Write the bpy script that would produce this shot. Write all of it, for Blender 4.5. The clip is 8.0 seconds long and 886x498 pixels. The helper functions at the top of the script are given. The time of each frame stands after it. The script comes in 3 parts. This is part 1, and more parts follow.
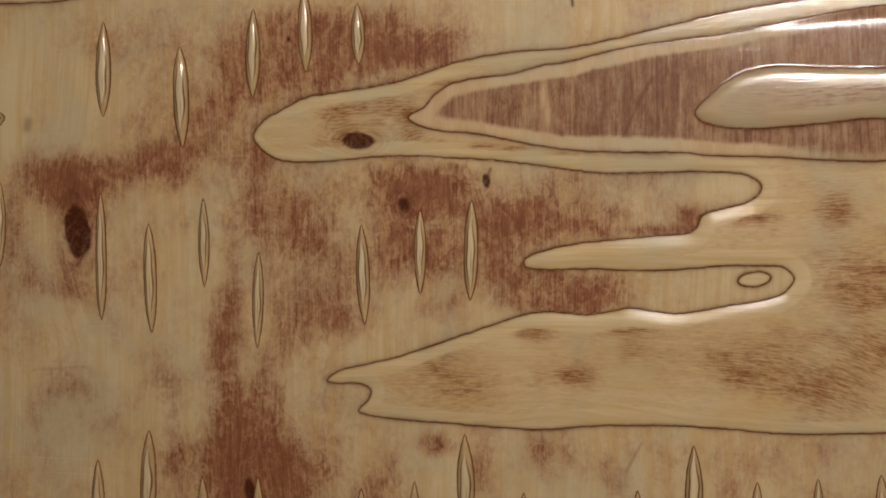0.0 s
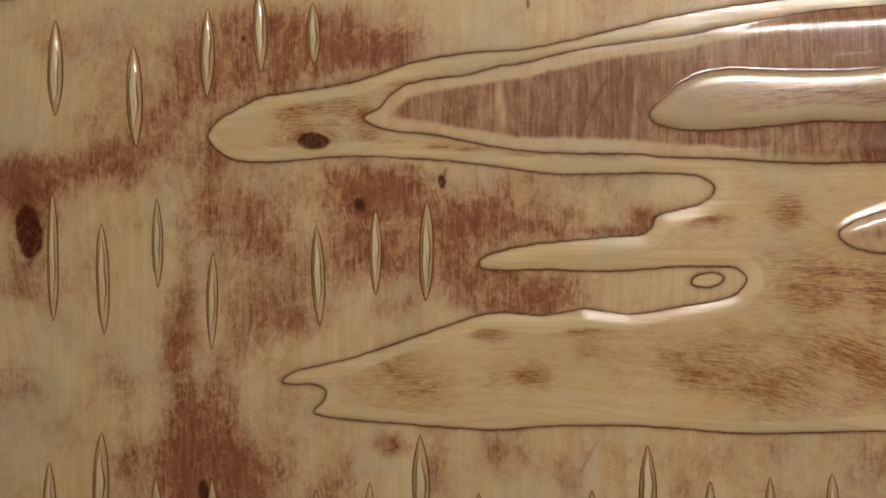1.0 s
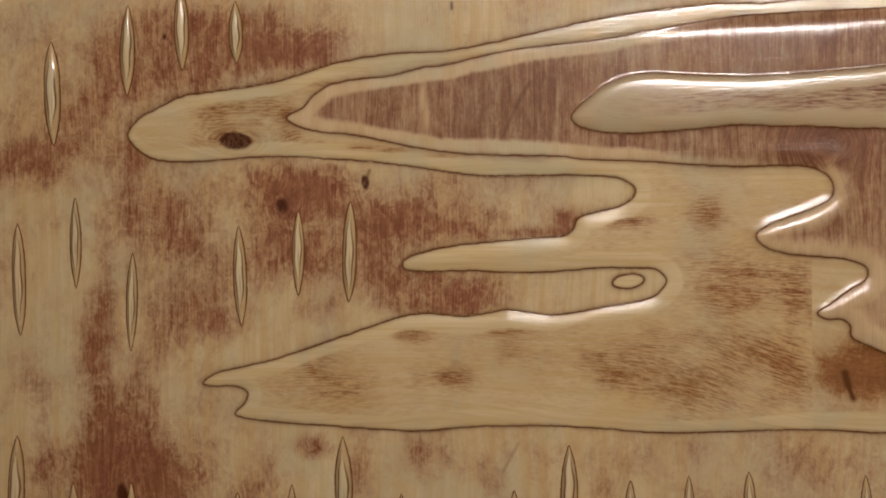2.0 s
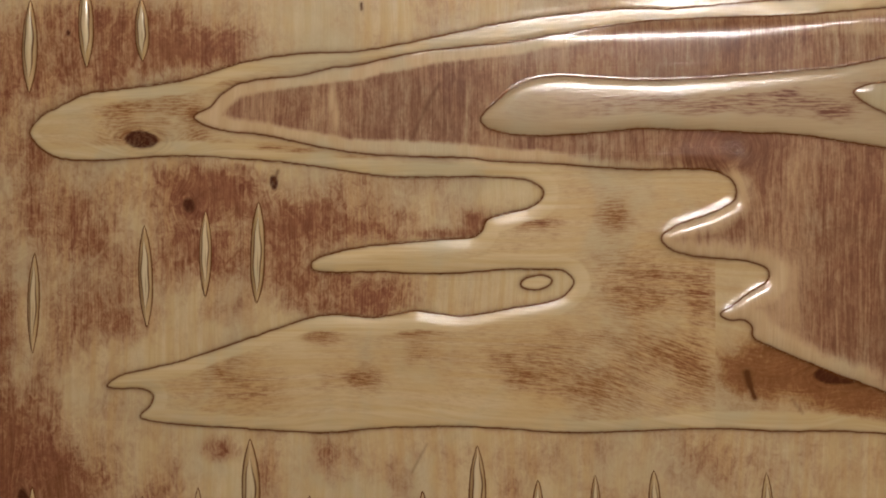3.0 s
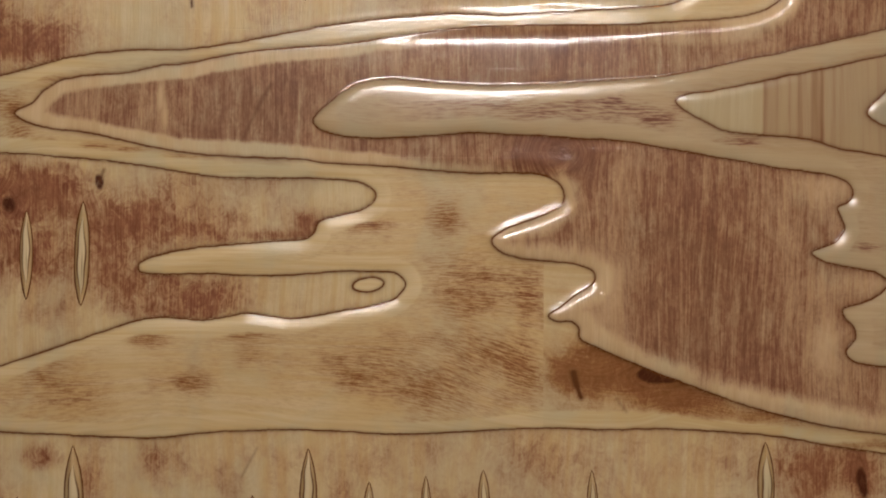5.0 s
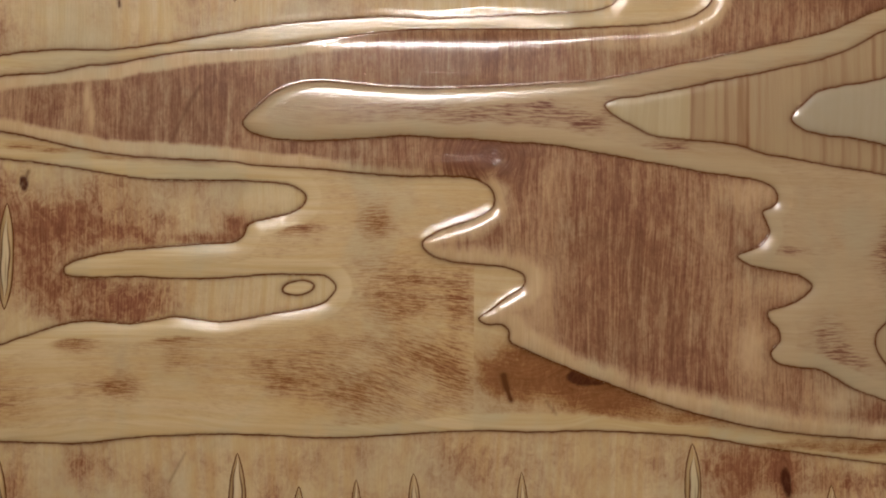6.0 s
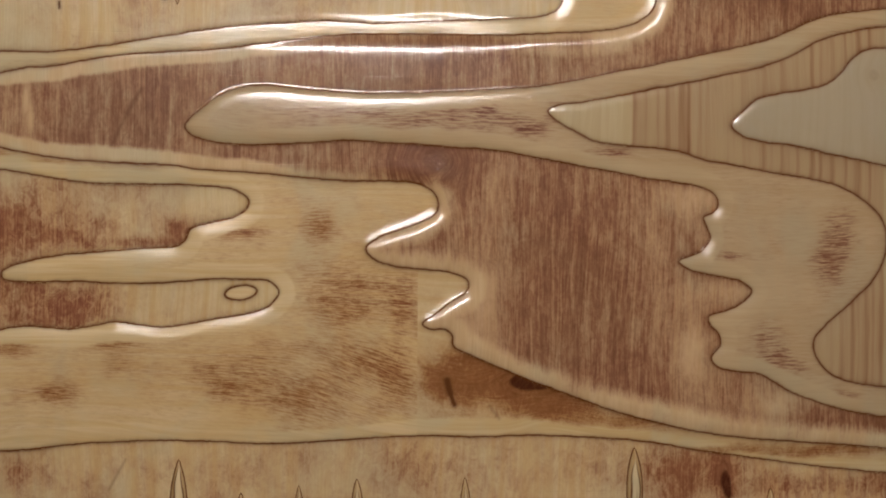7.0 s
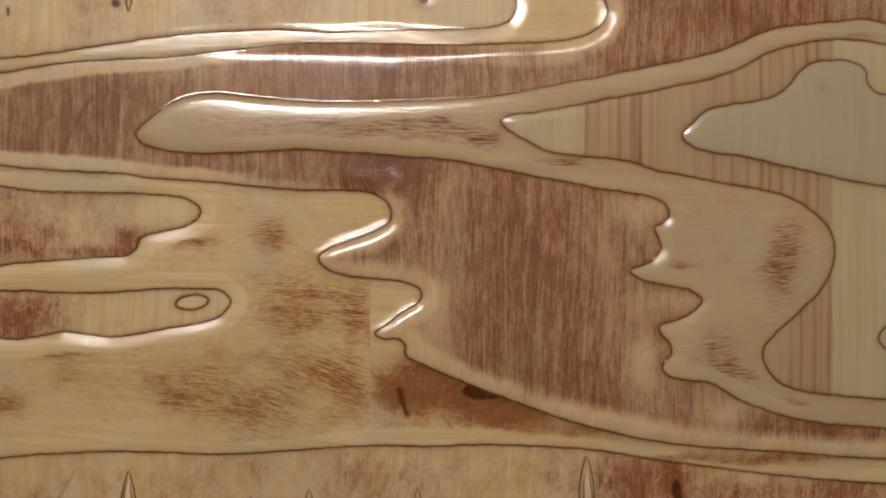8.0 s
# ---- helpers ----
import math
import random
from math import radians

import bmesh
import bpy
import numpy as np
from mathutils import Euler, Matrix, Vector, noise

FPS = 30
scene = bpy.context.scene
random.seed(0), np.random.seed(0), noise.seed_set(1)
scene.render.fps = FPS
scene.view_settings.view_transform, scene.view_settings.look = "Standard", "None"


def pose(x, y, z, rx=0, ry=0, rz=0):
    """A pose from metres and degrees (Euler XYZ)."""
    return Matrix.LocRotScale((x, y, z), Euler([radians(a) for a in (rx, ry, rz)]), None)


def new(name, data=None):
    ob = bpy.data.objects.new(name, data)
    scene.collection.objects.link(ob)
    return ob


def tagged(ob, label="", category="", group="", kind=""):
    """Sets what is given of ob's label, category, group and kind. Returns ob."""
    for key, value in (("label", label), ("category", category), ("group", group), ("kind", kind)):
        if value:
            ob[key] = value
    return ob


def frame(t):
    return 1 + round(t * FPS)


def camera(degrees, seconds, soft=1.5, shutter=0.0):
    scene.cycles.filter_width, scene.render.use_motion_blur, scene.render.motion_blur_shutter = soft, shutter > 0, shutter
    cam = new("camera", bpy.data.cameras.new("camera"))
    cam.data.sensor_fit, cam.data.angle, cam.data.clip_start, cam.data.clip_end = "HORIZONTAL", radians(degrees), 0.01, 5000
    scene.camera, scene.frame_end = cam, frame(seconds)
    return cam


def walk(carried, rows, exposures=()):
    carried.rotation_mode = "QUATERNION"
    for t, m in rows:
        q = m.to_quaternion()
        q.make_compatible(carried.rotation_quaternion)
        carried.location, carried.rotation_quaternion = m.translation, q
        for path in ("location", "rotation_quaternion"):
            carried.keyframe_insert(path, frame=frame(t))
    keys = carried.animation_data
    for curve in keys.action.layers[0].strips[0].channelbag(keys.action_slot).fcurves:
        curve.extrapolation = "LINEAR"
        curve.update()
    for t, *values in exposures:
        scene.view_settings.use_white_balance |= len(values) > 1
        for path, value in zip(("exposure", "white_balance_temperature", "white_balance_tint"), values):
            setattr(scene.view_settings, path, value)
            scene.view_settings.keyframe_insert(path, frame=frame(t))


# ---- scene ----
# ---- camera: turns where it stands, in front of the panel ----
cam = camera(38.6, 8.0, soft=1.9)
EYE = (0.1411, -0.6164, 1.2199)
TURNS = [  # seconds, yaw, pitch, roll
    (0.0, 12.22, -0.27, -0.506), (0.5, 11.423, -0.262, -0.476), (1.0, 10.205, -0.255, -0.437),
    (2.5, 4.707, -0.216, -0.201), (3.0, 2.62, -0.196, -0.105), (3.5, 0.494, -0.184, -0.018),
    (4.0, -1.52, -0.173, 0.062), (4.5, -3.252, -0.145, 0.118), (6.0, -8.113, 0.056, 0.240),
    (6.5, -9.341, 0.152, 0.287), (7.0, -10.661, 0.288, 0.325), (7.5, -11.962, 0.483, 0.348), (8.0, -12.793, 0.731, 0.368),
]
walk(cam, [(t, pose(*EYE, 90 + pitch, 0, yaw) @ pose(0, 0, 0, 0, 0, roll)) for t, yaw, pitch, roll in TURNS],
     exposures=[(0.0, 0.0), (8.0, 0.0)])

# ---- light: a closed room with one linear lamp ----
LAMP_PLACE, LAMP_LENGTH, LAMP_GLOW = (0.284, -1.02, 1.687), 0.34, 207.0
ROOM = (-2.4, 2.9, -4.2, 2.6)  # west, east, south, height
world = bpy.data.worlds.new("world")
scene.world = world
world.use_nodes = True
world.node_tree.nodes["Background"].inputs[0].default_value = (0.05, 0.045, 0.04, 1)
world.node_tree.nodes["Background"].inputs[1].default_value = 0.2

MM = 0.001
DATUM = 1.2  # height of the panel's zero line
LEFT, RIGHT, LOW, HIGH, CELL = -290.0, 560.0, -150.0, 195.0, 0.8  # the panel, in mm


# ---- materials ----
def material(name):
    m = bpy.data.materials.new(name)
    m.use_nodes = True
    return m, m.node_tree.nodes, m.node_tree.links, m.node_tree.nodes["Principled BSDF"]


def math_node(nodes, links, op, a, b=0.0, clamp=False):
    n = nodes.new("ShaderNodeMath")
    n.operation, n.use_clamp = op, clamp
    for i, v in enumerate((a, b)):
        if isinstance(v, (int, float)):
            n.inputs[i].default_value = v
        else:
            links.new(v, n.inputs[i])
    return n.outputs[0]


def noise_node(nodes, links, scale, detail=4.0, rough=0.6, distort=0.0, grown=False):
    """Noise stretched by scale (x, y, z) per metre, on the world's place or on the grain as it grew round its knots."""
    if grown:
        where = nodes.new("ShaderNodeAttribute")
        where.attribute_name = "grain"
        spot = where.outputs["Vector"]
    else:
        spot = nodes.new("ShaderNodeNewGeometry").outputs["Position"]
    stretch = nodes.new("ShaderNodeMapping")
    stretch.inputs["Scale"].default_value = scale
    links.new(spot, stretch.inputs["Vector"])
    n = nodes.new("ShaderNodeTexNoise")
    n.inputs["Scale"].default_value = 1.0
    n.inputs["Detail"].default_value = detail
    n.inputs["Roughness"].default_value = rough
    n.inputs["Distortion"].default_value = distort
    links.new(stretch.outputs[0], n.inputs["Vector"])
    return n.outputs[0]


def range_node(nodes, links, v, lo, hi, to_lo=0.0, to_hi=1.0):
    n = nodes.new("ShaderNodeMapRange")
    n.interpolation_type = "SMOOTHSTEP"
    for i, x in zip((1, 2, 3, 4), (lo, hi, to_lo, to_hi)):
        n.inputs[i].default_value = x
    links.new(v, n.inputs[0])
    return n.outputs[0]


def blend(nodes, links, fac, a, b):
    n = nodes.new("ShaderNodeMix")
    n.data_type = "RGBA"
    for i, v in ((0, fac), (6, a), (7, b)):
        if isinstance(v, tuple):
            n.inputs[i].default_value = (*v, 1)
        elif isinstance(v, (int, float)):
            n.inputs[i].default_value = v
        else:
            links.new(v, n.inputs[i])
    return n.outputs[2]


def veneer(name, upright, pale, deep, dye, stain, grey=(0.52, 0.44, 0.275), depth=0.75, lines=0.5, dashes=0.5, scribble=0.4, bands_in=0.4, ragged=1.0, figure=0.0, bump=0.3, stripes=False, knot=(0.066, 0.015, 0.005), rough=(0.10, 0.18), dash_size=(620, 85), mottle_size=(75, 34)):
    """Lacquered veneer. The attribute 'wood' holds stain, sanded edge, knot and dark brown edges; 'grain' is the wood
    as it grew.
    """
    m, nodes, links, shader = material(name)
    op = lambda o, a, b=0.0, c=False: math_node(nodes, links, o, a, b, c)
    turn = (lambda a, b: (a, 1, b)) if upright else (lambda a, b: (b, 1, a))
    about = lambda v, much: op("MULTIPLY", op("SUBTRACT", v, 0.5), much)
    ease = lambda v, lo, hi, a=0.0, b=1.0: range_node(nodes, links, v, lo, hi, a, b)
    fine = ease(noise_node(nodes, links, turn(1250, 48), 3, 0.6, 0.0, True), 0.28, 0.72)
    dash = ease(noise_node(nodes, links, turn(*dash_size), 3, 0.65, 0.2, True), 0.3, 0.7)
    bands = ease(noise_node(nodes, links, turn(210, 7), 4, 0.65, 0.2, True), 0.28, 0.72)
    mottle = noise_node(nodes, links, turn(*mottle_size), 6, 0.68, 0.8, True)
    swirl = ease(noise_node(nodes, links, (260, 260, 190), 5, 0.72, 1.6), 0.3, 0.7)
    cloud = noise_node(nodes, links, (15, 15, 15), 4, 0.55, 0.3)
    drift = noise_node(nodes, links, (23, 9, 17), 3, 0.6, 0.6)
    attr = nodes.new("ShaderNodeAttribute")
    attr.attribute_name = "wood"
    split = nodes.new("ShaderNodeSeparateColor")
    links.new(attr.outputs["Color"], split.inputs[0])
    held, sanded, heart = split.outputs
    # bare wood: growth bands, greyish drifts, fine fibres
    tone = op("ADD", op("MULTIPLY", cloud, 0.5), op("MULTIPLY", bands, 0.5))
    base = blend(nodes, links, ease(tone, 0.25, 0.75), deep, pale)
    base = blend(nodes, links, ease(drift, 0.42, 0.68, 0.0, 0.7), base, grey)
    base = blend(nodes, links, op("MULTIPLY", ease(fine, 0.6, 1.0), 0.18 * lines), base, pale)
    if stripes:
        much = op("MULTIPLY", held, op("ADD", 0.75, about(bands, 0.6)), True)
        base = blend(nodes, links, op("MULTIPLY", much, 1.7, True), base, dye)
        base = blend(nodes, links, op("MULTIPLY", op("POWER", much, 1.5), 0.8), base, stain)
        mask = much
    else:
        # dye soaks into the open grain in ragged patches and is rubbed off sanded edges
        soak = op("ADD", held, op("MULTIPLY", about(mottle, 1.7 * ragged), op("ADD", 0.18, held)))
        soak = op("ADD", soak, op("MULTIPLY", op("ADD", about(bands, 0.7 * bands_in), op("ADD", about(dash, 0.4 * dashes), about(swirl, 0.4 * scribble))), op("ADD", 0.3, held)))
        soak = op("SUBTRACT", soak, op("MULTIPLY", sanded, 1.1))
        wash = ease(soak, -0.12, 1.15)
        streak = op("ADD", 0.5, op("ADD", about(fine, lines), op("ADD", about(dash, dashes), op("ADD", about(swirl, scribble), about(bands, bands_in)))), True)
        if figure:
            ring = op("SINE", op("MULTIPLY", noise_node(nodes, links, turn(24, 11), 2, 0.45, 0.5, True), 95.0))
            streak = op("ADD", streak, op("MULTIPLY", ring, figure), True)
        mask = op("MULTIPLY", op("POWER", wash, 1.5), op("MULTIPLY", streak, depth), True)
        base = blend(nodes, links, op("MULTIPLY", wash, op("ADD", 0.62, op("MULTIPLY", streak, 0.35))), base, dye)
        deeper = op("MULTIPLY", ease(soak, 0.75, 1.7), 0.74)
        base = blend(nodes, links, deeper, base, tuple(0.45 * a + 0.55 * b for a, b in zip(dye, stain)))
        stain_hue = blend(nodes, links, ease(drift, 0.35, 0.62), stain, (stain[0] * 1.1, stain[1] * 1.4, stain[2] * 1.05))
        base = blend(nodes, links, mask, base, stain_hue)
    shade = op("MULTIPLY", ease(fine, 0.55, 0.0), op("ADD", 0.07 * lines, op("MULTIPLY", mask, 0.3 * lines)))
    base = blend(nodes, links, shade, base, tuple(0.5 * c for c in stain))
    # knots and dark brown edges
    core = op("MULTIPLY", heart, op("ADD", 0.96, op("ADD", about(swirl, 0.25), about(dash, 0.1))), True)
    base = blend(nodes, links, core, base, knot)
    browned = op("MULTIPLY", attr.outputs["Alpha"], op("ADD", 0.3, op("MULTIPLY", mottle, 0.9)), True)
    base = blend(nodes, links, browned, base, (0.105, 0.032, 0.007))
    links.new(base, shader.inputs["Base Color"])
    shader.inputs["Roughness"].default_value = 0.36
    shader.inputs["Specular IOR Level"].default_value = 0.1
    shader.inputs["Coat Weight"].default_value = 0.9
    links.new(ease(cloud, 0.3, 0.7, *rough), shader.inputs["Coat Roughness"])
    shader.inputs["Coat IOR"].default_value = 1.5
    # open pores, growth bands and the waviness of the lacquer; thin sanding scratches
    relief = op("ADD", op("MULTIPLY", fine, 0.45), op("ADD", op("MULTIPLY", bands, 0.2), op("MULTIPLY", dash, 0.35)))
    relief = op("ADD", relief, op("MULTIPLY", noise_node(nodes, links, (90, 90, 90), 2, 0.5), 0.4))
    scratch = ease(noise_node(nodes, links, (7, 7, 620), 2, 0.5, 0.25), 0.65, 0.71)
    relief = op("SUBTRACT", relief, op("MULTIPLY", scratch, 0.45))
    b = nodes.new("ShaderNodeBump")
    b.inputs["Strength"].default_value = bump
    b.inputs["Distance"].default_value = 0.0004
    links.new(relief, b.inputs["Height"])
    links.new(b.outputs[0], shader.inputs["Normal"])
    links.new(b.outputs[0], shader.inputs["Coat Normal"])
    return m


def plain(name, colour, rough=0.6, scale=8.0, spread=0.12, coat=0.0, bump=0.05):
    m, nodes, links, shader = material(name)
    n = noise_node(nodes, links, (scale,) * 3, 5, 0.6)
    fine = noise_node(nodes, links, (scale * 20,) * 3, 3, 0.6)
    mix = math_node(nodes, links, "ADD", math_node(nodes, links, "MULTIPLY", n, 0.7), math_node(nodes, links, "MULTIPLY", fine, 0.3))
    links.new(blend(nodes, links, mix, tuple(c * (1 - spread) for c in colour), tuple(min(1, c * (1 + spread)) for c in colour)), shader.inputs["Base Color"])
    shader.inputs["Roughness"].default_value = rough
    shader.inputs["Coat Weight"].default_value = coat
    shader.inputs["Coat Roughness"].default_value = 0.1
    b = nodes.new("ShaderNodeBump")
    b.inputs["Strength"].default_value = bump
    b.inputs["Distance"].default_value = 0.001
    links.new(fine, b.inputs["Height"])
    links.new(b.outputs[0], shader.inputs["Normal"])
    return m


PALE, DEEP = (0.67, 0.53, 0.30), (0.59, 0.41, 0.19)
face_wood = veneer("face_veneer", True, PALE, DEEP, (0.43, 0.187, 0.088), (0.165, 0.046, 0.022), depth=0.95, lines=0.6, dashes=0.22, scribble=0.5, bands_in=0.24, ragged=1.05, figure=0.13, mottle_size=(62, 46))
tongue_wood = veneer("tongue_veneer", False, (0.67, 0.51, 0.285), (0.59, 0.405, 0.185), (0.44, 0.215, 0.078), (0.18, 0.052, 0.016), depth=0.9, lines=0.9, dashes=0.75, scribble=0.2, bands_in=0.32, ragged=0.85, bump=0.17, dash_size=(1300, 170))
smoky_wood = veneer("smoky_veneer", False, (0.63, 0.48, 0.265), (0.56, 0.385, 0.18), (0.40, 0.175, 0.058), (0.15, 0.042, 0.012), depth=0.8, lines=0.35, dashes=0.25, scribble=0.45, bands_in=0.15, ragged=0.9, bump=0.15, dash_size=(700, 120), mottle_size=(60, 40))
heart_wood = veneer("heart_veneer", True, (0.62, 0.44, 0.255), (0.55, 0.37, 0.195), (0.342, 0.15, 0.076), (0.115, 0.033, 0.016), depth=0.82, lines=0.55, dashes=0.3, scribble=0.25, bands_in=0.34, ragged=0.55)
inner_wood = veneer("inner_veneer", False, (0.485, 0.355, 0.205), (0.44, 0.305, 0.165), (0.38, 0.215, 0.12), (0.15, 0.045, 0.028), grey=(0.43, 0.345, 0.215), depth=0.95, lines=0.9, dashes=1.1, scribble=0.1, bands_in=0.3, ragged=0.6, dash_size=(1000, 110), bump=0.13)
stripe_wood = veneer("striped_veneer", True, (0.485, 0.38, 0.225), (0.44, 0.33, 0.18), (0.395, 0.255, 0.14), (0.20, 0.088, 0.036), grey=(0.45, 0.36, 0.225), lines=0.25, stripes=True, bump=0.15)
core_wood = veneer("core_veneer", True, (0.41, 0.33, 0.22), (0.385, 0.305, 0.195), (0.34, 0.24, 0.14), (0.28, 0.18, 0.10), grey=(0.39, 0.325, 0.23), lines=0.08, dashes=0.1, scribble=0.1, bump=0.08)
glue = plain("glue_line", (0.120, 0.036, 0.007), 0.85, 300, 0.5)
glue.node_tree.nodes["Principled BSDF"].inputs["Specular IOR Level"].default_value = 0.0
lens_wood = veneer("lens_veneer", True, (0.70, 0.56, 0.345), (0.63, 0.47, 0.26), (0.50, 0.30, 0.12), (0.30, 0.145, 0.05), lines=0.25, dashes=0.2, scribble=0.2, depth=0.5, ragged=0.3, bump=0.08)
board = plain("board", (0.33, 0.22, 0.12), 0.5, 30, 0.2)
plaster = plain("plaster", (0.40, 0.30, 0.21), 0.9, 3, 0.05)
white_paint = plain("white_paint", (0.80, 0.78, 0.74), 0.9, 2, 0.03)
floor_wood = plain("floor_finish", (0.30, 0.21, 0.13), 0.45, 6, 0.2)
cord_black = plain("cord_black", (0.03, 0.03, 0.03), 0.5, 50, 0.2)
lamp_glass, lamp_nodes, lamp_links, lamp_shader = material("opal_glass")
lamp_shader.inputs["Base Color"].default_value = (0.9, 0.88, 0.82, 1)
lamp_shader.inputs["Emission Color"].default_value = (1.0, 0.925, 0.865, 1)
lamp_shader.inputs["Emission Strength"].default_value = LAMP_GLOW


# ---- building helpers ----
def mesh_from(name, verts, faces, mat, smooth=True, wood=None, grain=None):
    """A mesh from arrays of places and of four-cornered faces."""
    verts, faces = np.asarray(verts, dtype=np.float32), np.asarray(faces, dtype=np.int32)
    me = bpy.data.meshes.new(name)
    me.vertices.add(len(verts))
    me.vertices.foreach_set("co", verts.ravel())
    me.loops.add(faces.size)
    me.loops.foreach_set("vertex_index", faces.ravel())
    me.polygons.add(len(faces))
    me.polygons.foreach_set("loop_start", np.arange(0, faces.size, 4, dtype=np.int32))
    me.polygons.foreach_set("loop_total", np.full(len(faces), 4, dtype=np.int32))
    me.polygons.foreach_set("use_smooth", np.full(len(faces), smooth))
    me.update(calc_edges=True)
    if wood is not None:
        layer = me.color_attributes.new("wood", "FLOAT_COLOR", "POINT")
        layer.data.foreach_set("color", np.asarray(wood, dtype=np.float32).ravel())
    if grain is not None:
        layer = me.attributes.new("grain", "FLOAT_VECTOR", "POINT")
        layer.data.foreach_set("vector", np.asarray(grain, dtype=np.float32).ravel())
    me.materials.append(mat)
    return me


def link_part(name, me, parent, label=""):
    ob = new(name, me)
    ob.parent = parent
    ob.matrix_parent_inverse = parent.matrix_world.inverted()
    return tagged(ob, label)


def box(name, lo, hi, mat, bevel=0.0):
    bm = bmesh.new()
    bmesh.ops.create_cube(bm, size=1)
    size = Vector(hi) - Vector(lo)
    bmesh.ops.transform(bm, matrix=Matrix.Translation((Vector(lo) + Vector(hi)) / 2) @ Matrix.Diagonal((*size, 1)), verts=bm.verts)
    if bevel:
        bmesh.ops.bevel(bm, geom=bm.edges[:], offset=bevel, segments=2, affect="EDGES")
    me = bpy.data.meshes.new(name)
    bm.to_mesh(me)
    bm.free()
    me.materials.append(mat)
    return new(name, me)


# ---- the room ----
west, east, south, tall = ROOM
FACE = 0.024  # the wall's face behind the panel
for name, lo, hi, mat in (
        ("floor", (west, south, -0.1), (east, FACE, 0), floor_wood), ("ceiling", (west, south, tall), (east, FACE, tall + 0.1), plaster),
        ("wall_north", (west - 0.1, FACE, -0.1), (east + 0.1, FACE + 0.12, tall + 0.1), plaster),
        ("wall_south", (west - 0.1, south - 0.12, -0.1), (east + 0.1, south, tall + 0.1), plaster),
        ("wall_west", (west - 0.1, south, -0.1), (west, FACE, tall + 0.1), plaster),
        ("wall_east", (east, south, -0.1), (east + 0.1, FACE, tall + 0.1), plaster)):
    tagged(box(name, lo, hi, mat), ("plain brown wooden floor of the room" if name == "floor" else "plain painted " + name.split("_")[0] + " closing the room"), name.split("_")[0], kind="structure")


def pendant_lamp():
    x, y, z = LAMP_PLACE
    thing = new("pendant_lamp")
    thing.location = (x, y, tall)
    bpy.context.view_layer.update()
    tagged(thing, "short opal linear lamp hanging on two cords from the ceiling", "lamp")
    pieces = [("diffuser", "lit opal diffuser", (x - LAMP_LENGTH / 2, y - 0.018, z - 0.018), (x + LAMP_LENGTH / 2, y + 0.018, z + 0.018), lamp_glass, 0.008),
              ("housing", "white metal housing", (x - LAMP_LENGTH / 2 - 0.01, y - 0.03, z + 0.020), (x + LAMP_LENGTH / 2 + 0.01, y + 0.03, z + 0.05), white_paint, 0.004)]
    for cx in (x - 0.1, x + 0.1):
        pieces.append(("cord", "", (cx - 0.002, y - 0.002, z + 0.035), (cx + 0.002, y + 0.002, tall), cord_black, 0.0))
    for name, label, lo, hi, mat, bevel in pieces:
        ob = tagged(box(name, lo, hi, mat, bevel), label)
        ob.parent = thing
        ob.matrix_parent_inverse = thing.matrix_world.inverted()


pendant_lamp()

# ---- the carved panel: outlines of its plies, in mm on the panel's face ----
TONGUE_TOP = [  # mm
    (317.6, 200.8), (317.8, 172.1), (318.5, 154.8), (317.9, 149.0), (314.4, 143.7), (305.5, 140.4), (285.0, 138.3), (256.2, 136.3), (228.0, 133.9),
    (216.8, 133.6), (200.3, 134.0), (173.2, 131.6), (146.6, 128.4), (120.5, 123.5), (94.9, 118.3), (69.8, 114.4), (41.6, 113.5), (13.2, 109.1),
    (1.6, 105.6), (-15.9, 100.8), (-45.5, 96.7), (-63.5, 94.5), (-75.7, 89.1), (-86.4, 83.0), (-91.7, 76.2), (-88.1, 69.7), (-79.0, 63.7),
    (-66.8, 62.0), (-45.8, 62.4), (-30.9, 63.5), (-10.4, 63.9), (12.8, 62.2),
]
FINGERS = [  # mm
    (32.7, 60.9), (52.4, 58.2), (74.5, 54.7), (90.9, 53.0), (109.9, 52.9), (131.2, 53.0), (147.0, 52.2), (156.1, 50.6), (161.8, 46.0), (159.9, 40.9),
    (153.4, 37.3), (141.6, 34.5), (134.2, 31.7), (132.0, 26.6), (127.8, 23.6), (109.6, 22.2), (90.7, 20.5), (74.2, 19.0), (57.6, 15.5), (48.6, 11.4),
    (49.1, 8.1), (57.5, 6.6), (82.4, 6.8), (101.4, 5.9), (120.2, 6.1), (138.8, 7.6), (159.7, 8.1), (171.3, 7.0), (176.4, 2.2), (172.5, -4.5),
    (162.1, -8.5), (149.1, -10.6), (136.0, -13.1), (122.7, -15.0), (109.3, -13.7), (99.9, -12.4), (91.8, -13.8), (79.4, -15.7), (68.4, -14.9),
    (57.3, -14.4), (46.1, -16.4), (32.0, -20.9),
]
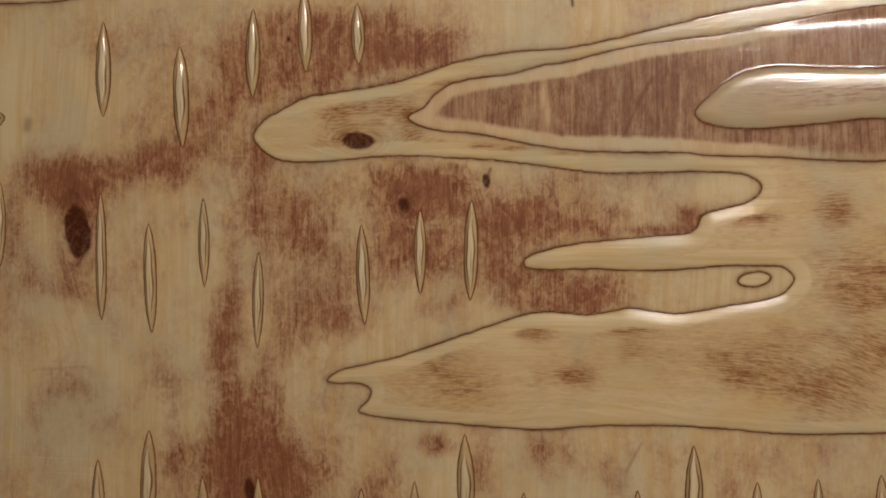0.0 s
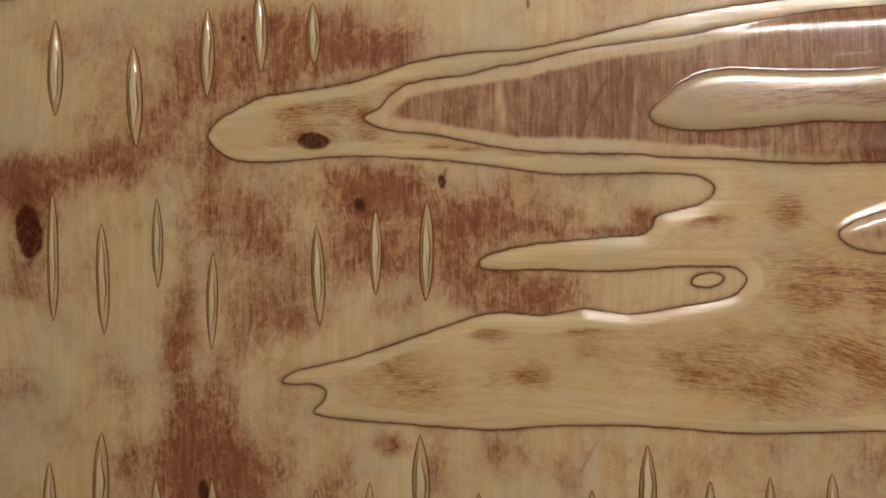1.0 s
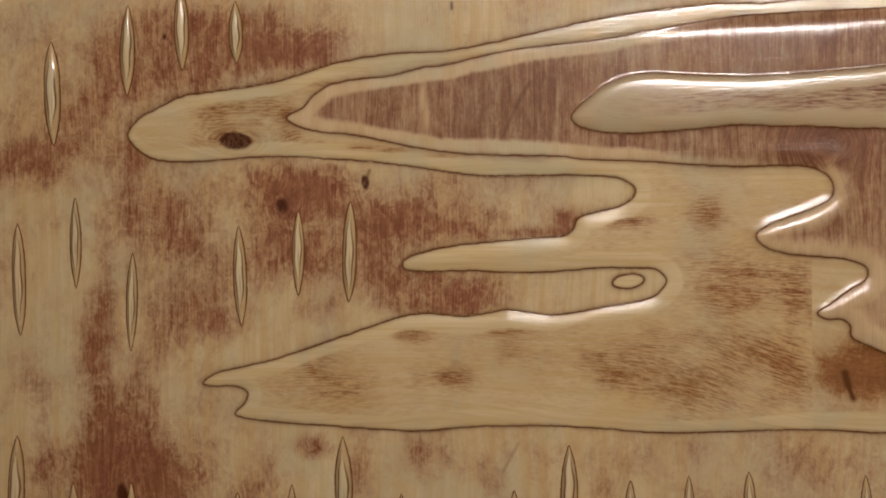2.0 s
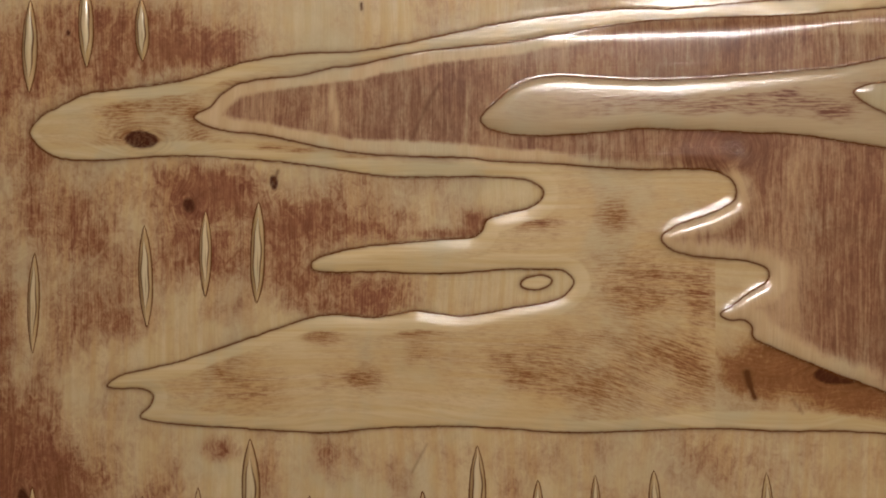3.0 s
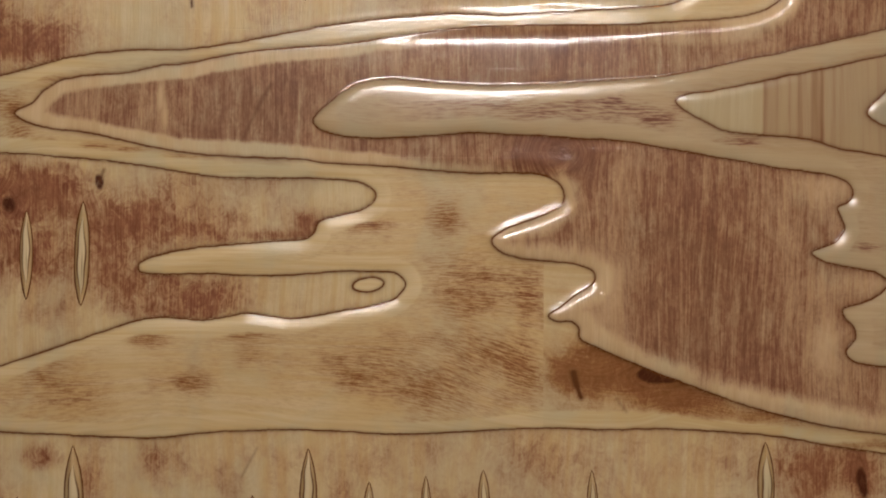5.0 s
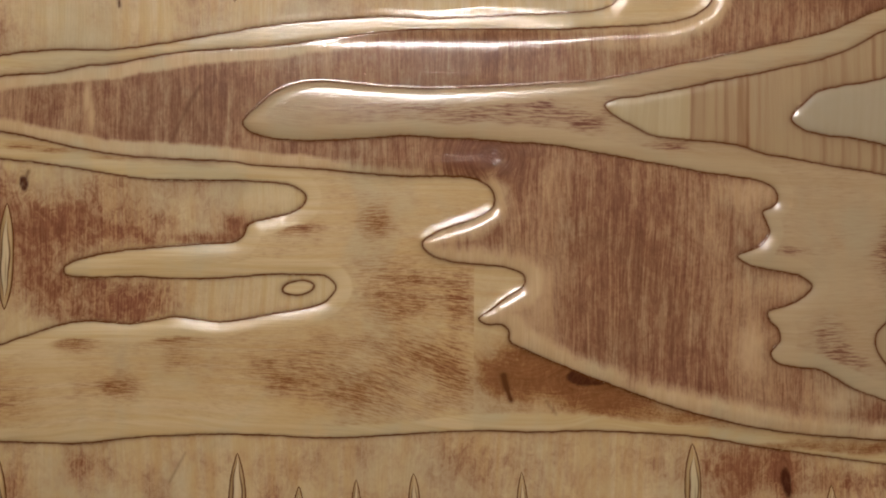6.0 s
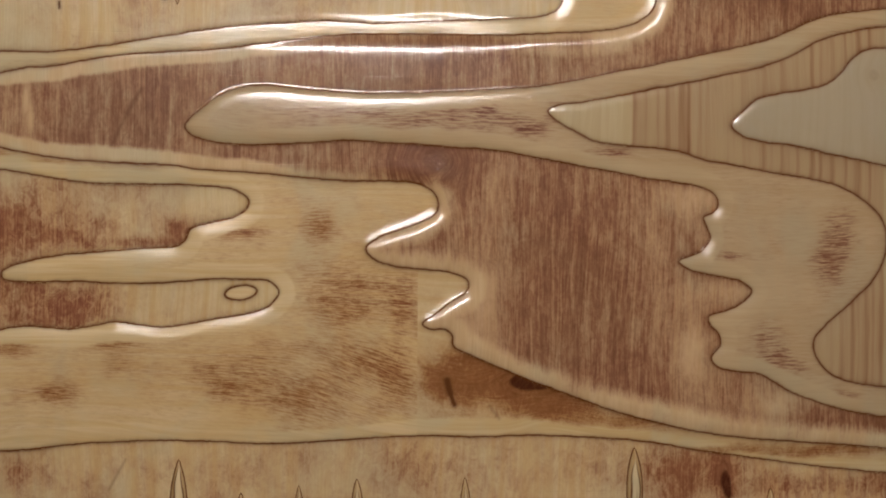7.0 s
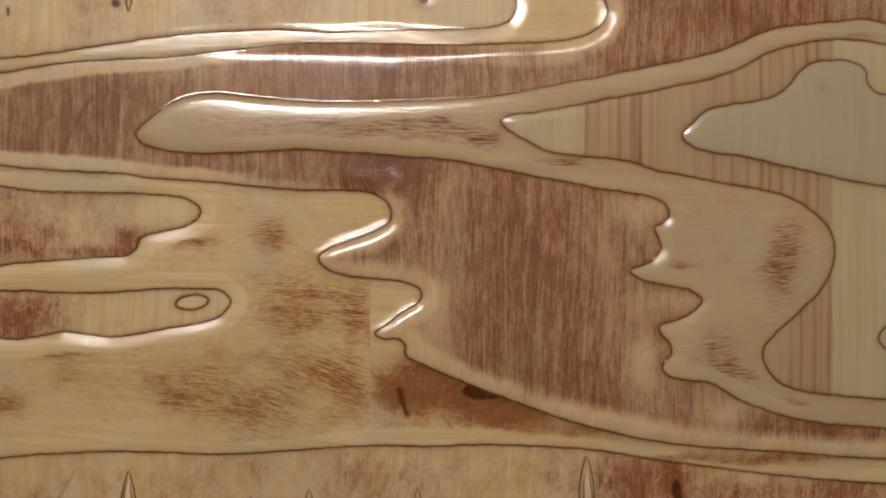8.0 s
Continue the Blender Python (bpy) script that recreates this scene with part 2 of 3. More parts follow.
TONGUE_FOOT = [  # mm
    (11.9, -27.8), (-2.5, -32.7), (-17.2, -37.4), (-31.9, -40.9), (-45.3, -44.0), (-53.4, -49.5), (-46.9, -50.9), (-36.4, -50.7), (-30.3, -53.8),
    (-32.1, -59.5), (-36.9, -64.7), (-32.2, -66.4), (-11.6, -68.8), (11.6, -70.0), (34.4, -71.4), (56.8, -72.1), (71.8, -70.6), (86.7, -69.4),
    (101.9, -69.0), (122.3, -68.8), (148.3, -70.0), (169.5, -71.4), (188.3, -71.3), (207.4, -70.5), (229.5, -69.4), (252.0, -69.4), (274.8, -70.3),
    (301.0, -70.1), (321.6, -70.9), (345.6, -72.6), (370.0, -75.6), (391.7, -79.7), (413.7, -82.9), (439.2, -86.9), (471.8, -91.2), (498.3, -94.1),
    (528.1, -96.9), (591.4, -102.6),
]
HEART_TOP = [  # mm
    (363.1, 204.0), (363.8, 174.8), (365.1, 157.3), (366.7, 151.5), (364.6, 145.6), (358.2, 140.0), (347.5, 136.0), (332.4, 133.6), (314.5, 132.2),
    (285.1, 130.0), (256.3, 129.3), (228.0, 128.6), (211.3, 127.8), (194.9, 126.0), (178.6, 123.4), (162.5, 120.8), (146.7, 118.4), (120.6, 116.0),
    (100.1, 113.8), (84.9, 110.8), (69.9, 107.5), (58.4, 106.5), (44.4, 103.1), (27.4, 101.5), (13.1, 99.0), (3.8, 93.4), (-1.4, 87.9), (-9.6, 82.8),
    (-4.4, 79.0), (7.1, 75.8), (24.3, 74.0), (38.4, 71.1), (52.5, 67.9), (69.1, 65.3), (85.6, 63.5), (109.9, 62.7),
]
HEART_HOOK = [  # mm
    (126.3, 62.1), (136.7, 60.5), (157.8, 59.6), (179.2, 58.1), (195.4, 56.8), (211.9, 56.0), (228.6, 56.3), (242.6, 55.5), (251.1, 52.0),
    (254.3, 47.0), (253.5, 41.4), (247.0, 36.9), (234.3, 32.3), (223.2, 27.7), (218.5, 23.2), (221.1, 18.8), (231.7, 14.7), (248.6, 12.9),
    (261.4, 11.2), (269.1, 7.9), (269.2, 2.8), (261.5, -2.8), (253.0, -8.9), (246.8, -13.9), (250.2, -16.4), (258.7, -17.0), (261.9, -20.1),
    (262.2, -24.6), (271.7, -29.8), (286.2, -36.1), (303.7, -43.2), (321.5, -49.8), (345.5, -58.5), (370.0, -65.1), (391.7, -70.0), (413.7, -73.2),
    (439.2, -75.6), (471.8, -78.3), (505.0, -81.6), (528.0, -83.4), (591.4, -89.5),
]
INNER_TOP = [  # mm
    (591.2, 142.5), (552.4, 148.5), (527.5, 151.7), (511.2, 153.7), (494.3, 151.6), (471.0, 148.4), (457.9, 145.6), (444.9, 140.5), (428.8, 133.2),
    (406.5, 127.2), (384.5, 122.2), (362.9, 116.9), (344.6, 113.3), (320.6, 107.8), (302.8, 104.6), (279.4, 102.6), (262.2, 101.1), (239.5, 99.8),
    (217.1, 99.0), (195.1, 99.9), (178.8, 101.2), (168.0, 101.7), (154.7, 99.8), (146.9, 96.3), (139.0, 89.6), (133.3, 84.5), (131.3, 81.0),
    (133.9, 77.3), (144.4, 73.8), (157.6, 72.8), (179.0, 73.4), (195.3, 74.6), (209.0, 75.8), (228.4, 74.9), (245.3, 74.5),
]
INNER_LOBES = [  # mm
    (262.4, 73.3), (282.5, 72.4), (300.1, 69.7), (320.8, 66.4), (344.9, 62.6), (363.2, 59.5), (378.6, 57.8), (391.1, 55.7), (398.9, 51.4),
    (400.5, 46.4), (397.4, 42.5), (392.7, 40.1), (394.3, 35.2), (396.2, 29.3), (391.2, 22.8), (379.4, 17.5), (385.0, 13.4), (400.7, 9.9),
    (413.3, 7.3), (419.1, 2.3), (414.0, -3.6), (403.9, -8.0), (395.4, -10.9), (396.1, -14.7), (401.4, -20.1), (402.1, -25.1), (397.1, -31.8),
    (399.3, -35.9), (410.4, -39.0), (423.1, -40.3), (439.1, -49.2), (455.3, -55.4), (471.7, -60.0), (488.2, -63.0), (528.0, -66.6), (591.4, -72.7),
]
STRIPE_PLY = [  # mm
    (591.2, 128.3), (552.4, 136.1), (527.6, 139.7), (511.2, 141.7), (487.7, 141.2), (471.1, 137.8), (454.7, 132.8), (438.5, 124.0), (422.4, 118.0),
    (406.5, 114.2), (384.6, 109.2), (366.0, 105.4), (344.7, 100.8), (326.6, 97.3), (316.2, 95.9), (309.4, 92.5), (313.3, 88.0), (323.7, 82.6),
    (332.7, 78.2), (347.8, 76.3), (369.3, 74.8), (381.6, 73.1), (391.0, 69.8), (406.7, 67.5), (432.2, 63.3), (448.4, 61.2), (464.7, 57.9),
    (477.9, 51.8), (488.6, 43.8), (494.0, 33.2), (493.3, 21.1), (486.4, 8.3), (471.5, -5.5), (459.1, -15.7), (452.9, -23.4), (454.6, -32.4),
    (462.4, -40.9), (474.9, -45.3), (494.9, -48.0), (528.0, -51.0), (591.4, -55.8),
]
CORE_PLY = [  # mm
    (591.2, 109.5), (552.5, 111.3), (527.6, 113.2), (518.1, 114.1), (512.6, 119.1), (511.2, 125.8), (502.8, 130.0), (491.0, 130.4), (479.4, 128.1),
    (472.8, 123.6), (466.2, 115.8), (459.6, 110.8), (448.2, 107.3), (432.1, 104.4), (419.3, 100.7), (412.3, 94.5), (406.6, 87.3), (411.4, 82.7),
    (422.6, 79.7), (441.9, 77.8), (461.4, 73.8), (477.9, 71.2), (497.9, 67.3), (514.8, 64.9), (527.7, 63.4), (552.6, 61.7), (591.3, 58.7),
]
CORE_DROP = [  # mm
    (573.6, -9.5), (538.9, -8.2), (527.9, -10.0), (521.8, -13.6), (519.7, -17.9), (522.5, -22.2), (527.9, -25.3), (538.9, -27.2), (573.7, -28.2),
]
CORNER_PLY = [  # mm
    (-282.6, 176.9), (-275.9, 161.2), (-255.4, 153.7), (-235.1, 151.2), (-215.0, 150.5), (-198.5, 150.9), (-185.3, 152.9), (-177.1, 159.1),
    (-175.4, 170.9),
]
BOSS_UPPER = [
    (-175.3, 113.2, 24.9, 4.1), (-131.4, 97.1, 26.3, 4.1), (-91.6, 118.5, 22.8, 3.7), (-63.4, 129.3, 21.6, 3.6), (-35.4, 126.1, 15.4, 3.3),
    (-177.7, 14.4, 33.6, 2.9), (-149.8, 2.6, 28.6, 3.4), (-119.6, 21.2, 22.9, 2.8), (-90.1, -8.7, 24.7, 2.8), (-33.9, 4.5, 25.1, 3.3),
    (-4.1, 15.5, 21.1, 2.9), (21.8, 16.2, 24.8, 3.3), (-236.5, 31.8, 22.4, 3.0), (-237.8, 88.8, 4.1, 4.4), (127.5, 152.0, 12.9, 2.3),
]
BOSS_LOWER = [
    (-180.8, -117.6, 24.0, 3.6), (-151.9, -102.9, 25.6, 4.2), (-121.1, -121.4, 20.6, 3.1), (-90.9, -120.3, 20.4, 3.1), (-36.2, -123.4, 19.2, 2.4),
    (-8.3, -119.0, 19.4, 2.9), (18.2, -100.1, 24.6, 4.3), (46.9, -119.6, 16.4, 1.96), (103.1, -117.2, 16.4, 2.2), (129.5, -99.9, 21.6, 4.0),
    (158.8, -112.3, 17.4, 2.3), (186.8, -110.3, 18.2, 2.3), (215.3, -107.2, 17.5, 2.5), (269.3, -108.2, 17.9, 2.6), (357.3, -101.7, 24.1, 4.1),
    (431.7, -116.1, 15.8, 2.9),
]
STAIN_L0a = [
    (-98.7, 109.9, 13.9, 17.5, 0.7), (-69.6, 107.3, 22.7, 15.9, 0.7), (-33.5, 121.7, 26.6, 14.3, 0.75), (-2.8, 114.8, 16.8, 10.7, 0.8), (-75.4, 135.0, 15.2, 8.7, 0.35),
    (-48.2, 138.1, 16.4, 8.0, 0.4), (-111.4, 81.1, 15.6, 12.3, 0.6), (-138.2, 68.6, 15.9, 9.4, 0.7), (-163.6, 88.5, 12.9, 10.1, 0.4), (-154.2, 60.0, 22.4, 9.5, 0.6),
    (-193.2, 56.3, 19.7, 13.8, 1.15), (-190.0, 45.8, 15.7, 8.4, 0.9), (-209.7, 61.2, 13.9, 8.5, 0.6), (-228.4, 31.2, 10.1, 22.8, 0.5), (-217.0, 3.8, 15.0, 10.6, 0.45),
    (-94.5, 61.7, 12.3, 9.3, 0.45), (-200.5, -5.3, 13.2, 7.5, 0.35),
]
STAIN_KEPT_TONGUE = [
    (35.6, 67.2, 42.4, 2.5, 1.00), (93.7, 59.5, 35.3, 2.2, 0.70), (439.2, -81.0, 83.9, 3.2, 1.00), (-33.7, 81.8, 17.8, 7.4, 0.40),
    (345.6, -65.7, 33.3, 3.0, 0.70),
]
STAIN_KEPT = [
    (216.9, 123.9, 63.7, 3.9, 1.00), (299.7, 127.6, 58.7, 3.5, 0.70), (234.1, 63.4, 36.4, 6.7, 1.00), (195.4, 65.8, 16.4, 4.9, 0.60),
    (268.5, 16.9, 8.6, 14.4, 0.50), (315.6, -49.9, 17.8, 5.9, 0.30),
]
STAIN_SHADE_L0c = [
    # first row: lamp falloff at the lower right, put into the colour; the rest is stain
    (420.0, -101.0, 160.0, 20.0, 0.18),
    (385.5, -93.4, 13.0, 9.9, 1.0), (405.8, -96.4, 6.9, 6.5, 0.8), (436.0, -98.0, 22.5, 7.4, 0.45), (488.3, -101.3, 39.9, 7.5, 0.5), (333.6, -86.0, 18.0, 8.6, 0.25),
    (240.8, -86.0, 19.7, 8.3, 0.2), (180.3, -81.4, 13.4, 8.1, 0.2),
]
STAIN_L0m = [
    (-18.9, 110.6, 23.5, 10.2, 0.5), (-30.5, 128.7, 23.6, 8.5, 0.4), (9.6, 49.6, 17.3, 8.4, 0.4), (-10.7, 48.5, 14.6, 8.5, 0.35),
    (-85.5, 36.8, 11.6, 16.0, 0.45), (-59.8, 30.7, 12.1, 17.3, 0.6), (-72.1, 12.0, 16.7, 20.2, 0.5), (-46.6, 0.4, 12.0, 20.1, 0.55), (-58.7, -16.8, 12.1, 11.5, 0.4),
    (-16.5, 51.5, 17.6, 9.9, 0.85), (9.6, 46.7, 17.3, 10.1, 0.95), (-16.8, 20.2, 19.0, 17.0, 0.7), (3.5, 11.6, 14.5, 16.9, 0.65), (26.5, 19.9, 12.8, 16.8, 0.5),
    (37.8, 14.2, 14.1, 13.9, 0.65), (48.9, -2.6, 16.8, 10.0, 0.8), (79.4, -6.7, 15.1, 6.6, 1.1), (57.6, 32.1, 19.5, 11.1, 0.5), (38.0, 36.5, 12.7, 12.5, 0.55),
]
STAIN_L0n = [
    (79.7, 27.6, 16.5, 3.8, 0.5), (112.2, 24.0, 18.8, 2.2, 0.8), (130.4, 29.2, 4.8, 4.9, 1.0), (93.4, 33.0, 6.0, 3.8, 0.5), (-103.7, 9.3, 6.2, 20.5, 0.45),
    (-108.3, -17.0, 6.8, 14.6, 0.6), (-110.5, -43.4, 6.2, 23.5, 0.9), (-100.6, -78.4, 15.5, 20.5, 1.2), (-96.2, -100.2, 21.0, 16.1, 1.3), (-80.0, -83.7, 6.7, 29.1, 0.7),
    (-71.7, -106.7, 9.1, 8.7, 0.6), (-76.9, -16.9, 5.5, 17.4, 0.45), (-46.8, -25.4, 13.5, 6.3, 0.5), (-31.8, -16.7, 8.9, 8.6, 0.4), (0.4, -16.6, 14.5, 7.1, 0.3),
]
STAIN_L0b = [
    (-138.0, -58.5, 7.0, 14.8, 0.4), (-136.7, -88.1, 8.9, 13.3, 0.5), (-150.5, -40.9, 7.0, 11.9, 0.3), (-196.1, -56.5, 9.9, 9.0, 0.3), (-214.5, -68.9, 8.3, 12.1, 0.3),
    (2.7, -78.8, 7.5, 4.2, 0.9), (25.5, -92.2, 6.3, 11.8, 0.6), (-20.8, -93.6, 6.5, 11.4, 0.3), (-32.7, -102.5, 7.4, 8.6, 0.4), (67.7, -89.6, 13.8, 8.3, 0.45),
    (55.2, -83.0, 4.5, 6.9, 0.5), (91.0, -95.8, 6.5, 11.0, 0.4), (145.8, -96.8, 5.2, 6.7, 0.4), (114.0, -86.9, 5.4, 6.8, 0.25), (-59.5, -94.7, 9.0, 11.5, 0.25),
]
STAIN_L1k = [
    (265.0, -43.9, 14.5, 12.5, 1.0), (271.9, -35.3, 10.0, 6.1, 1.0), (304.0, -55.6, 16.2, 7.8, 0.9), (297.3, -45.6, 10.6, 5.5, 0.9), (319.4, -58.9, 14.0, 4.4, 0.6),
    (345.6, -64.9, 36.3, 3.6, 0.4), (439.2, -81.0, 80.6, 3.2, 0.45), (344.4, 144.6, 18.2, 10.6, 0.6),
]
STAIN_L1t = [
    (-35.2, 88.6, 16.3, 7.6, 0.5), (-46.8, 90.2, 8.1, 6.8, 0.4), (-15.7, 90.3, 8.1, 5.5, 0.35), (-8.9, 85.4, 3.3, 4.1, 0.7), (-7.3, 74.7, 4.1, 2.7, 0.6),
    (0.9, 70.7, 6.8, 1.1, 0.6), (27.3, 68.0, 6.5, 1.0, 0.9), (43.9, 66.4, 6.5, 1.0, 0.9), (68.8, 63.2, 10.9, 1.0, 0.6), (-53.3, 71.3, 6.8, 1.4, 0.4),
    (13.9, 98.9, 10.9, 1.6, 0.5),
]
STAIN_L1 = [
    (52.4, -24.3, 7.1, 3.0, 0.9), (73.2, -45.2, 8.2, 4.7, 0.8), (55.7, -46.0, 3.6, 3.3, 0.5), (99.8, -22.7, 11.5, 1.9, 0.6), (101.4, -31.2, 6.6, 4.9, 0.35),
    (141.3, -35.9, 9.6, 5.5, 0.35), (151.5, -44.5, 8.3, 5.5, 0.55), (2.0, -42.6, 10.9, 4.9, 0.35), (21.9, -49.2, 13.6, 6.9, 0.35), (182.9, -45.4, 19.9, 12.7, 0.85),
    (221.3, -33.6, 18.3, 8.8, 0.6), (233.8, -45.5, 10.0, 12.4, 0.55), (214.4, -6.8, 18.3, 7.7, 0.65), (218.0, 6.5, 20.8, 7.2, 0.55), (237.7, -8.4, 5.5, 11.1, 0.6),
    (191.1, 28.3, 8.3, 9.4, 0.45), (199.4, 31.6, 6.1, 8.3, 0.5), (199.5, -23.0, 24.9, 6.1, 0.3), (157.7, 29.9, 9.4, 2.2, 0.75),
]
STAIN_SHADE_L2 = [
    # this wide row darkens the dye where less light arrives; the others are wood tone
    (430.0, -66.0, 70.0, 9.0, 0.3),
    (406.9, 2.9, 17.4, 7.7, -0.6), (384.5, -26.9, 8.7, 17.5, -0.6), (436.5, -58.0, 17.7, 7.1, -0.6), (365.8, 24.4, 7.4, 10.5, -0.25), (382.3, 52.9, 16.2, 8.2, -0.5),
    (239.7, 69.6, 19.7, 4.5, 0.5), (256.7, 67.3, 8.5, 6.2, 0.7), (266.7, 59.0, 5.2, 11.3, 0.35), (315.1, 17.1, 26.7, 37.1, 0.2), (444.7, 154.0, 48.7, 10.5, 0.3),
    (239.3, 114.3, 25.3, 6.1, 0.35), (345.4, -43.2, 21.2, 11.5, 0.2), (276.8, 4.9, 8.4, 12.5, -0.5), (272.7, -15.3, 10.0, 10.0, -0.35), (91.2, 85.0, 29.9, 16.3, 0.25),
    (58.4, 92.0, 1.2, 6.5, -0.75), (60.6, 83.0, 1.2, 8.0, -0.75), (124.9, 92.1, 1.1, 16.0, -0.3), (154.6, 113.6, 15.9, 7.9, -0.2),
]
STAIN_L3 = [
    (221.3, 90.0, 6.9, 5.0, 0.4), (243.8, 85.1, 14.1, 4.5, 0.55), (262.2, 87.1, 5.7, 7.0, 0.55), (279.5, 89.0, 7.5, 7.1, 0.8), (300.0, 83.9, 8.8, 5.1, 0.9),
    (311.7, 92.8, 5.3, 7.4, 0.4), (341.7, 73.3, 9.1, 2.3, 0.7), (192.4, 89.1, 27.2, 6.6, 0.35), (466.4, 29.9, 7.9, 10.8, 0.9), (458.9, 15.5, 6.5, 7.8, 0.9),
    (427.7, -22.3, 7.7, 7.1, 0.55), (431.9, -32.7, 5.8, 4.7, 1.0), (442.8, -37.3, 4.5, 3.0, 0.5), (469.9, -51.8, 7.2, 2.4, 0.4), (406.9, 20.6, 7.6, 1.8, 0.5),
    (511.1, 146.0, 20.3, 1.8, 0.4),
]
STRIPES_UPPER = [
    (353.9, 0.84, 0.9), (359.8, 1.18, 0.35), (366.3, 0.84, 0.45), (371.4, 1.01, 0.6), (379.4, 1.52, 0.75),
    (383.2, 0.84, 1.0), (389.3, 0.84, 0.35), (393.2, 0.84, 0.3), (424.3, 1.35, 0.3), (434.0, 1.01, 0.45),
    (442.8, 0.84, 0.3), (450.7, 1.01, 0.6), (455.6, 0.84, 0.35), (462.6, 1.18, 0.55), (469.5, 0.84, 0.5),
    (476.5, 1.35, 0.7), (483.2, 0.67, 0.9),
]
STRIPES_LOWER = [
    (468.0, 1.35, 0.35), (474.5, 1.01, 0.7), (477.5, 0.67, 0.5), (482.4, 1.18, 0.8), (485.6, 0.67, 0.6),
    (491.0, 1.35, 0.6),
]
KNOT_L0 = [
    (-191.4, 27.2, 7.0, 13.2), (-12.1, 39.5, 3.3, 3.6), (29.8, 50.6, 1.9, 3.6), (-95.4, -107.9, 2.8, 6.8),
    (407.1, -98.6, 2.5, 8.2), (270.4, 153.1, 2.6, 2.3), (121.6, 142.8, 2.1, 2.1), (-72.3, 124.8, 0.91, 1.52), (73.3, 136.4, 0.55, 1.93),
]
KNOT_L1 = [
    (-35.9, 71.9, 7.7, 3.9), (302.0, -43.4, 9.5, 4.0),
]
KNOT_L2 = [
    (253.9, 66.4, 7.4, 5.7), (262.7, 109.6, 1.14, 1.14),
]
KNOT_L5 = [
    (485.1, 115.6, 3.0, 3.0),
]
CRACK_L0 = [
    (-143.8, 142.6, -141.6, 143.7, 0.9, 0.3), (-141.6, 143.7, -139.7, 141.5, 0.9, 0.3), (-143.0, 124.5, -140.8, 125.6, 0.9, 0.3), (-140.8, 125.6, -138.9, 123.5, 0.9, 0.3),
    (-219.4, 86.8, -220.0, 83.6, 2.7, 0.60),
    (104.8, -77.5, 97.4, -91.4, 0.60, 0.50), (73.0, 137.8, 73.3, 135.1, 0.80, 0.90), (32.1, 56.2, 30.3, 51.2, 1.00, 0.80),
    (-217.2, -46.1, -187.5, -44.3, 0.80, 0.25),
]
CRACK_L1 = [
    (259.6, -42.0, 261.2, -48.6, 1.7, 1.6), (261.2, -48.6, 263.2, -54.4, 1.2, 1.6), (281.0, -54.6, 286.0, -61.5, 0.7, 0.50),
]
CRACK_L2 = [
    (110.8, 98.0, 104.2, 86.0, 1.1, 0.8), (104.2, 86.0, 97.6, 71.2, 0.9, 0.7), (409.7, 110.7, 405.0, 101.7, 0.60, 0.20),
]
EYELET = [(158.3 + 7.6 * math.cos(a) - 0.5 * math.sin(a), 1.4 + 3.3 * math.sin(a) + 1.0 * math.cos(a)) for a in np.linspace(0, 2 * math.pi, 16, endpoint=False)]


def spline(points, closed=False, step=0.7):
    """A smooth line through the points, with places about step apart."""
    p = np.array(points, dtype=float)
    p = np.vstack([p[-1], p, p[:2]]) if closed else np.vstack([2 * p[0] - p[1], p, 2 * p[-1] - p[-2]])
    out = []
    for a, b, c, d in zip(p[:-3], p[1:-2], p[2:-1], p[3:]):
        ta, tb, tc = (max(np.hypot(*(v - u)), 1e-3) ** 0.5 for u, v in ((a, b), (b, c), (c, d)))
        m1 = (c - b) + tb * ((b - a) / ta - (c - a) / (ta + tb))
        m2 = (c - b) + tb * ((d - c) / tc - (d - b) / (tb + tc))
        s = np.linspace(0, 1, max(2, int(np.hypot(*(c - b)) / step) + 1))[:-1, None]
        out.append((2 * s**3 - 3 * s**2 + 1) * b + (s**3 - 2 * s**2 + s) * m1 + (3 * s**2 - 2 * s**3) * c + (s**3 - s**2) * m2)
    line = np.vstack(out + ([] if closed else [p[-2:-1]]))
    # the cutter's small wobble
    away = np.gradient(line, axis=0)
    away = np.stack([-away[:, 1], away[:, 0]], 1) / np.maximum(np.hypot(*away.T), 1e-6)[:, None]
    wobble = np.array([noise.noise((x * 0.16, y * 0.16, 3.1)) * 0.3 + noise.noise((x * 0.6, y * 0.6, 7.7)) * 0.2 for x, y in line])
    return line + away * wobble[:, None]


xs, zs = np.arange(LEFT, RIGHT + CELL, CELL), np.arange(LOW, HIGH + CELL, CELL)
GX, GZ = np.meshgrid(xs, zs)
REACH = 26.0


